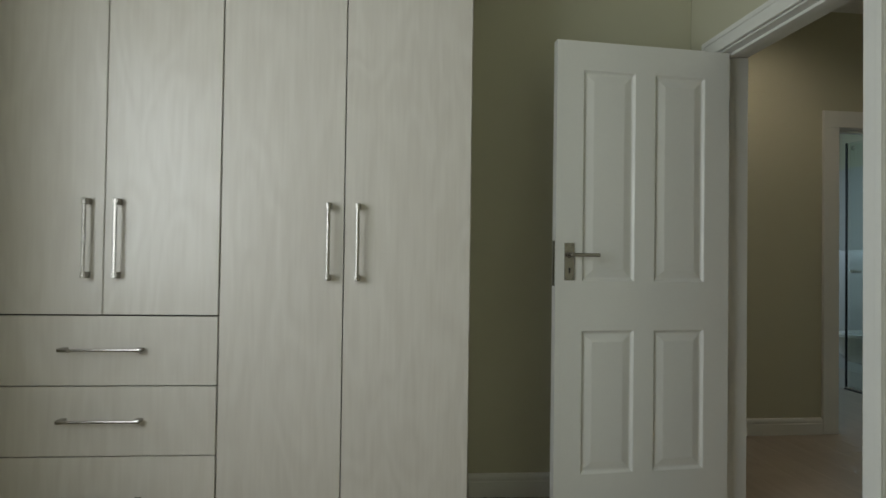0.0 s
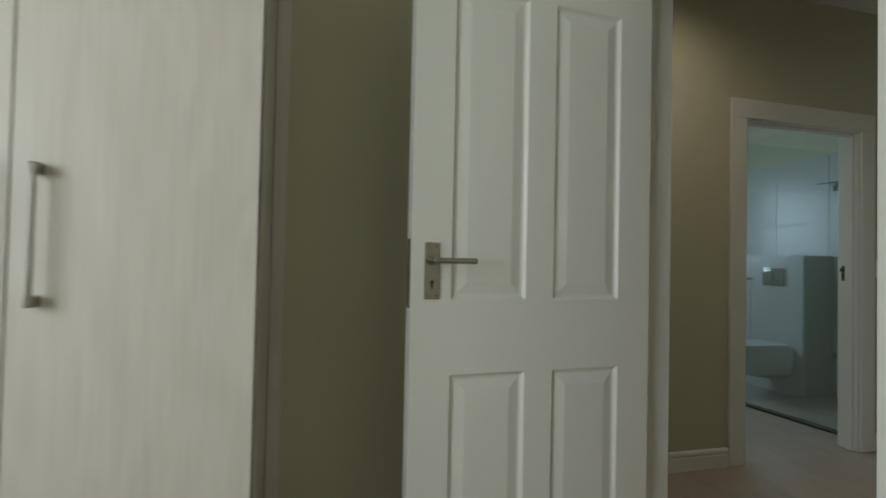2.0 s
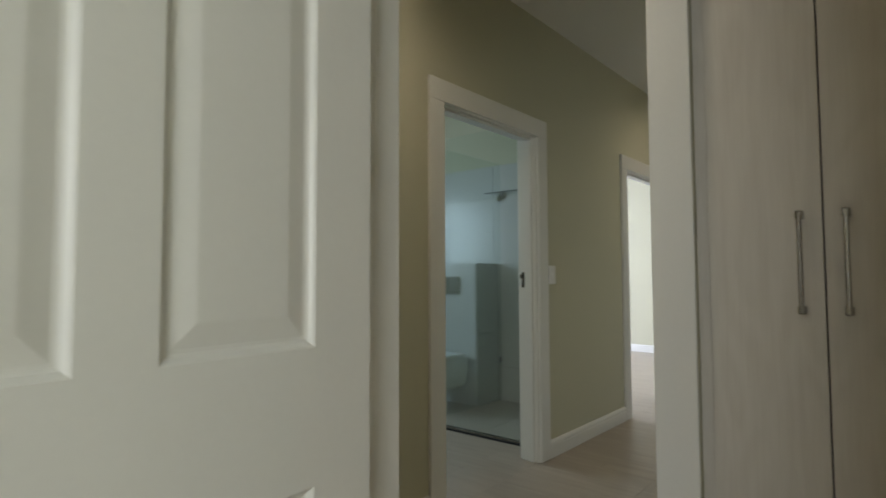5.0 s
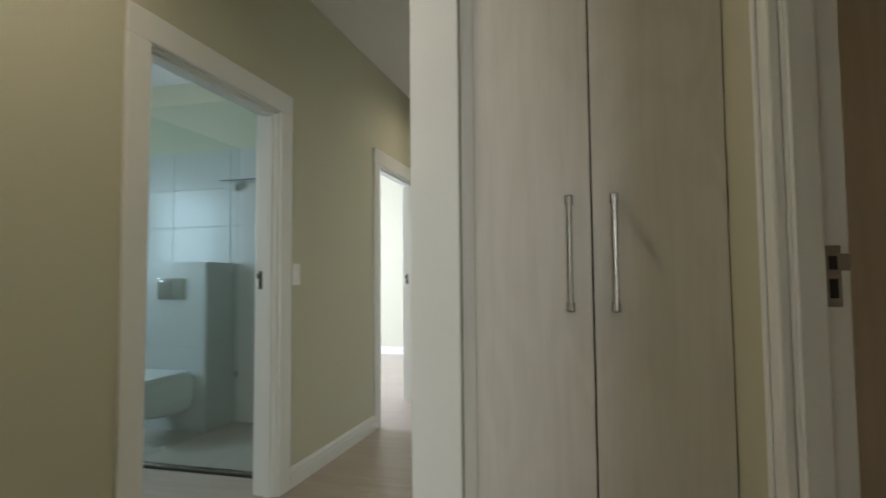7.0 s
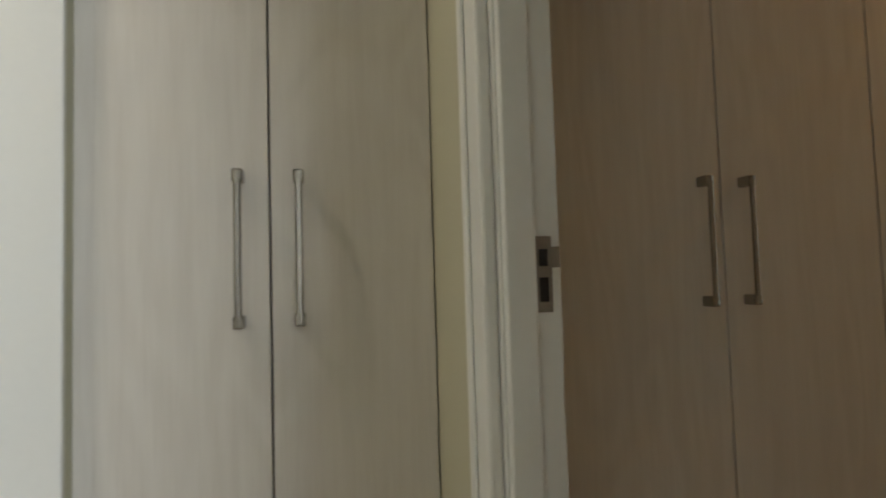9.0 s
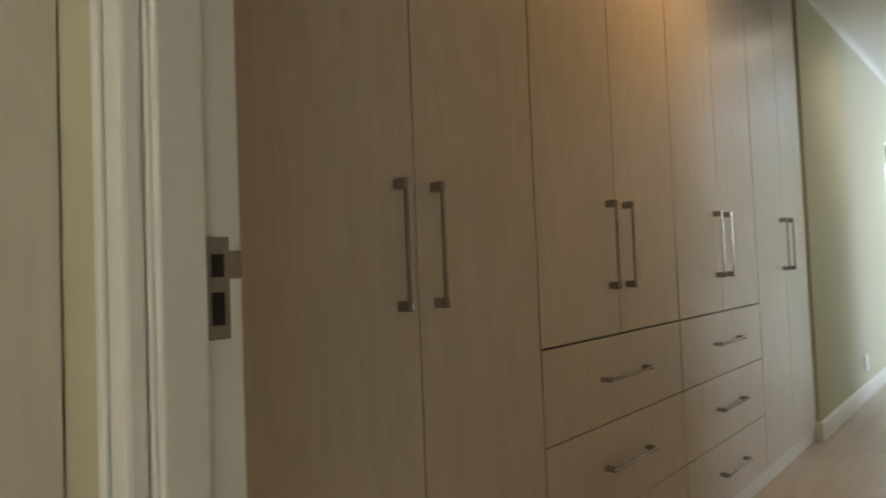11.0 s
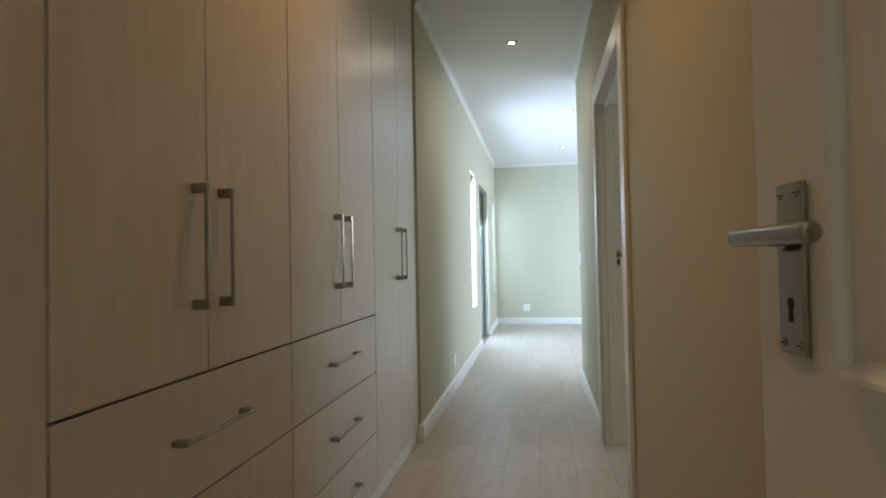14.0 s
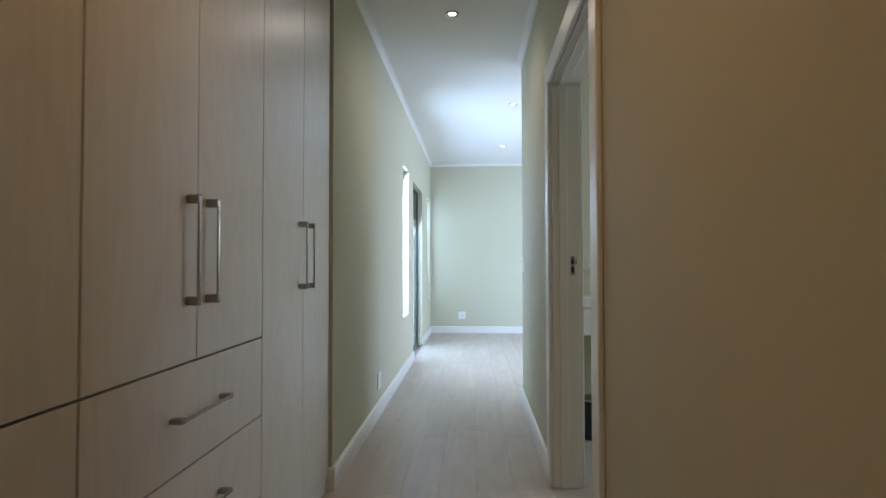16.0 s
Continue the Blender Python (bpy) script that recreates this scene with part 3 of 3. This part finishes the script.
structure("cistern_wall", [(6.208, 6.53, 6.35, 8.0, 0.0, 1.225)], GROUT, "half-height tiled cistern wall behind the toilet", "half wall")
wc = thing("toilet", pose(6.198, 6.62, 0), "white wall-hung porcelain toilet on the tiled half wall", "toilet")
bm = bmesh.new()
lathe_loft(bm, [d_ring(0.30, 0.25, 0.15), d_ring(0.41, 0.31, 0.18), d_ring(0.49, 0.345, 0.25), d_ring(0.525, 0.36, 0.34), d_ring(0.535, 0.365, 0.41)])
part("bowl", bm, PORCELAIN, wc, smooth=False)
bm = bmesh.new()
lathe_loft(bm, [d_ring(0.535, 0.37, 0.411, -0.04), d_ring(0.54, 0.375, 0.418, -0.04), d_ring(0.535, 0.37, 0.428, -0.04)])
part("seat", bm, PORCELAIN, wc)
bm = bmesh.new()
lathe_loft(bm, [d_ring(0.53, 0.365, 0.429, -0.04), d_ring(0.53, 0.365, 0.44, -0.04), d_ring(0.50, 0.34, 0.447, -0.05)])
part("lid", bm, PORCELAIN, wc)
fp = thing("flush_plate", pose(6.2, 6.64, 1.03), "chrome dual flush plate on the tiled half wall", "flush plate")
box_part("plate", CHROME, fp, -0.012, 0, -0.12, 0.12, -0.08, 0.08, 0.004)
box_part("button", CHROME, fp, -0.017, -0.011, -0.105, -0.01, -0.06, 0.06, 0.004)
box_part("button", CHROME, fp, -0.017, -0.011, 0.0, 0.105, -0.06, 0.06, 0.004)

# shower enclosure
sh = thing("shower_screen", pose(5.48, 6.3, 0), "frameless glass shower enclosure with chrome fittings", "shower screen")
for a in ((0, 0.008, -0.93, 0.03, 0.025, 2.13), (0.01, 1.048, 0.0, 0.008, 0.012, 2.13)):
    p = box_part("glass_panel", SHOWER_GLASS, sh, *a, 0.001, "clear greenish glass")
    p.visible_shadow = False
box_part("seal", SEAL, sh, -0.004, 0.012, 0.03, 0.042, 0.02, 2.135, 0.001, "dark vertical seal")
box_part("sill", NICKEL, sh, -0.006, 0.03, -0.95, 0.042, 0.004, 0.024, 0.002, "low metal sill")
box_part("sill_seal", SEAL, sh, -0.012, -0.0062, -0.95, 0.042, 0.0005, 0.014, 0.001, "dark rubber seal")
for a in ((1.01, 1.049, -0.012, 0.02, 0.34, 0.39), (1.01, 1.049, -0.012, 0.02, 1.79, 1.84), (0.0, 0.03, -0.03, -0.012, 2.07, 2.1)):
    box_part("clamp", CHROME, sh, *a, 0.003, "chrome glass clamp")
bm = bmesh.new()
add_cyl(bm, (-0.04, -0.06, 1.02), (0.045, -0.06, 1.02), 0.014, 0.014, 18, 0.003)
part("knob", bm, CHROME, sh, "chrome door knob", False)
rs = thing("shower_shelf", pose(6.522, 6.08, 1.85), "small glass shower shelf on chrome brackets", "shelf")
box_part("shelf", SHOWER_GLASS, rs, -0.14, -0.0005, -0.25, 0.3, 0.0, 0.008, 0.001, "glass shelf plate")
box_part("shelf_edge", ALU, rs, -0.1425, -0.1402, -0.25, 0.3, 0.0, 0.008, 0.0005, "dark polished glass edge")
for y in (-0.1, 0.2):
    box_part("bracket", CHROME, rs, -0.04, -0.0005, y - 0.012, y + 0.012, -0.022, -0.0005, 0.003)


# ---- ensuite bathroom, seen through its door ----
va = thing("vanity", pose(2.4, -1.98, 0), "wall-hung white vanity with a shallow basin", "vanity")
box_part("cabinet", PLASTIC, va, -0.38, 0.38, 0.001, 0.44, 0.6, 0.785, 0.004)
bm = bmesh.new()
add_box(bm, -0.4, 0.4, 0.001, 0.46, 0.787, 0.87, 0.012)
part("basin", bm, PORCELAIN, va)
bm = bmesh.new()
add_cyl(bm, (0.0, 0.1, 0.87), (0.0, 0.1, 1.0), 0.014, 0.012, 16, 0.002)
add_cyl(bm, (0.0, 0.1, 0.985), (0.0, 0.24, 0.965), 0.01, 0.01, 14, 0.002)
part("tap", bm, CHROME, va, "chrome basin tap")
tr = thing("towel_rail", pose(2.4, -1.98, 1.06), "chrome towel rail on the ensuite wall", "towel rail")
bm = bmesh.new()
add_cyl(bm, (-0.35, 0.06, 0), (0.35, 0.06, 0), 0.009, 0.009, 14, 0.002)
part("bar", bm, CHROME, tr)
for x in (-0.33, 0.33):
    bm = bmesh.new()
    add_cyl(bm, (x, 0.0005, 0), (x, 0.06, 0), 0.008, 0.008, 12)
    add_cyl(bm, (x, 0.0005, 0), (x, 0.006, 0), 0.02, 0.02, 16)
    part("bracket", bm, CHROME, tr)
bi = thing("waste_bin", pose(2.63, -1.2, 0), "small dark waste bin on the ensuite floor", "bin")
bm = bmesh.new()
add_cyl(bm, (0, 0, 0.001), (0, 0, 0.24), 0.085, 0.1, 24, 0.004)
part("pail", bm, ALU, bi)
bm = bmesh.new()
add_cyl(bm, (0, 0, 0.24), (0, 0, 0.252), 0.104, 0.1, 24, 0.003)
part("rim", bm, NICKEL, bi)


# ---- pieces: floor planks and bathroom tiles ----
floor = structure("floor", [(-0.5, 10.6, -6.6, 9.5, -0.1, -0.009)], SCREED, "pale greige wood-look vinyl plank floor", "floor")
_cache = {}


def plank_mesh(w, l, name, mat, h=0.008, c=0.0007):
    key = (round(w, 3), round(l, 3), name)
    if key not in _cache:
        bm = bmesh.new()
        lo = [bm.verts.new((x, y, -h)) for x, y in ((0, 0), (w, 0), (w, l), (0, l))]
        md = [bm.verts.new((x, y, -c)) for x, y in ((0, 0), (w, 0), (w, l), (0, l))]
        hi = [bm.verts.new((x, y, 0)) for x, y in ((c, c), (w - c, c), (w - c, l - c), (c, l - c))]
        for a, b in ((lo, md), (md, hi)):
            for i in range(4):
                bm.faces.new((a[i], a[(i + 1) % 4], b[(i + 1) % 4], b[i]))
        bm.faces.new(hi)
        _cache[key] = mesh_of(name, bm, mat)
    return _cache[key]


def lay(x0, x1, y0, y1, seed, W=0.182, L=1.22):
    rnd = random.Random(seed)
    n = max(1, round((x1 - x0) / W))
    w = (x1 - x0) / n
    for i in range(n):
        y = y0 - rnd.choice((0.0, 0.25, 0.5, 0.75, 0.35, 0.6)) * L
        while y < y1 - 0.02:
            a, b = max(y, y0), min(y + L, y1)
            if b - a > 0.02:
                ob = new("plank", plank_mesh(w - 0.0006, b - a - 0.0006, "plank", PLANK))
                ob.parent = floor
                ob.location = (x0 + i * w, a, 0)
            y += L


lay(0.12, 2.93, 0.75, 4.5, 1)
lay(2.93, 3.02, 3.23, 5.185, 2)
lay(3.02, 4.12, -2.1, 3.95, 3)
lay(3.02, 4.12, 3.95, 5.185, 15)
lay(4.12, 8.2, 4.07, 5.185, 5)
lay(3.02, 4.093, -6.5, -2.1, 6)
lay(-0.38, 3.02, -6.5, -2.1, 7)
lay(4.1, 5.48, 5.185, 8.0, 16)
lay(6.6, 10.5, 5.185, 9.4, 8, 0.24, 1.8)


def tile_wall(parent, org, ux, uz, nu, nv, tw, th, nrm, name="tile", mat=None):
    """A grid of bevelled tiles from org along ux, uz, standing proud towards nrm."""
    ux, uz, nrm = Vector(ux), Vector(uz), Vector(nrm)
    me = plank_mesh(tw - 0.003, th - 0.003, name, mat or TILE, 0.007, 0.001)
    rot = Matrix((ux, uz, nrm)).transposed().to_4x4()
    for i in range(nu):
        for j in range(nv):
            ob = new(name, me)
            ob.parent = parent
            ob.matrix_local = Matrix.Translation(Vector(org) + ux * (i * tw) + uz * (j * th) + nrm * 0.0075) @ rot


_cw = bpy.data.objects["cistern_wall"]
tile_wall(_cw, (6.208, 8.0, 0.0), (0, -1, 0), (0, 0, 1), 3, 4, 0.55, 0.306, (-1, 0, 0))
tile_wall(_cw, (6.208, 6.35, 0.0), (1, 0, 0), (0, 0, 1), 1, 4, 0.32, 0.306, (0, -1, 0))
_be = bpy.data.objects["wall_bath_east"]
tile_wall(_be, (6.53, 8.0, 0.0), (0, -1, 0), (0, 0, 1), 5, 7, 0.54, 0.304, (-1, 0, 0))
_bn = bpy.data.objects["wall_bath_north"]
tile_wall(_bn, (4.1, 8.0, 0.0), (1, 0, 0), (0, 0, 1), 4, 4, 0.6, 0.3, (0, -1, 0))
_bf = structure("floor_shower", [(5.482, 6.53, 5.3, 6.4, -0.0085, -0.004)], GROUT, "pale tiled shower floor", "floor")
tile_wall(_bf, (5.485, 5.3, -0.008), (1, 0, 0), (0, 1, 0), 2, 2, 0.52, 0.55, (0, 0, 1), "floor_tile", TILE_FLOOR)
_bg2 = structure("floor_bathroom", [(5.482, 6.53, 6.4, 8.0, -0.0085, -0.004)], GROUT, "grey tiled bathroom floor", "floor")
tile_wall(_bg2, (5.485, 6.4, -0.008), (1, 0, 0), (0, 1, 0), 2, 3, 0.52, 0.533, (0, 0, 1), "floor_tile", TILE_FLOOR)
_ef = structure("floor_ensuite", [(0.6, 3.02, -1.98, 0.63, -0.0085, -0.004)], GROUT, "grey tiled ensuite floor", "floor")
tile_wall(_ef, (0.6, -1.98, -0.008), (1, 0, 0), (0, 1, 0), 4, 5, 0.604, 0.522, (0, 0, 1), "floor_tile", TILE_FLOOR)
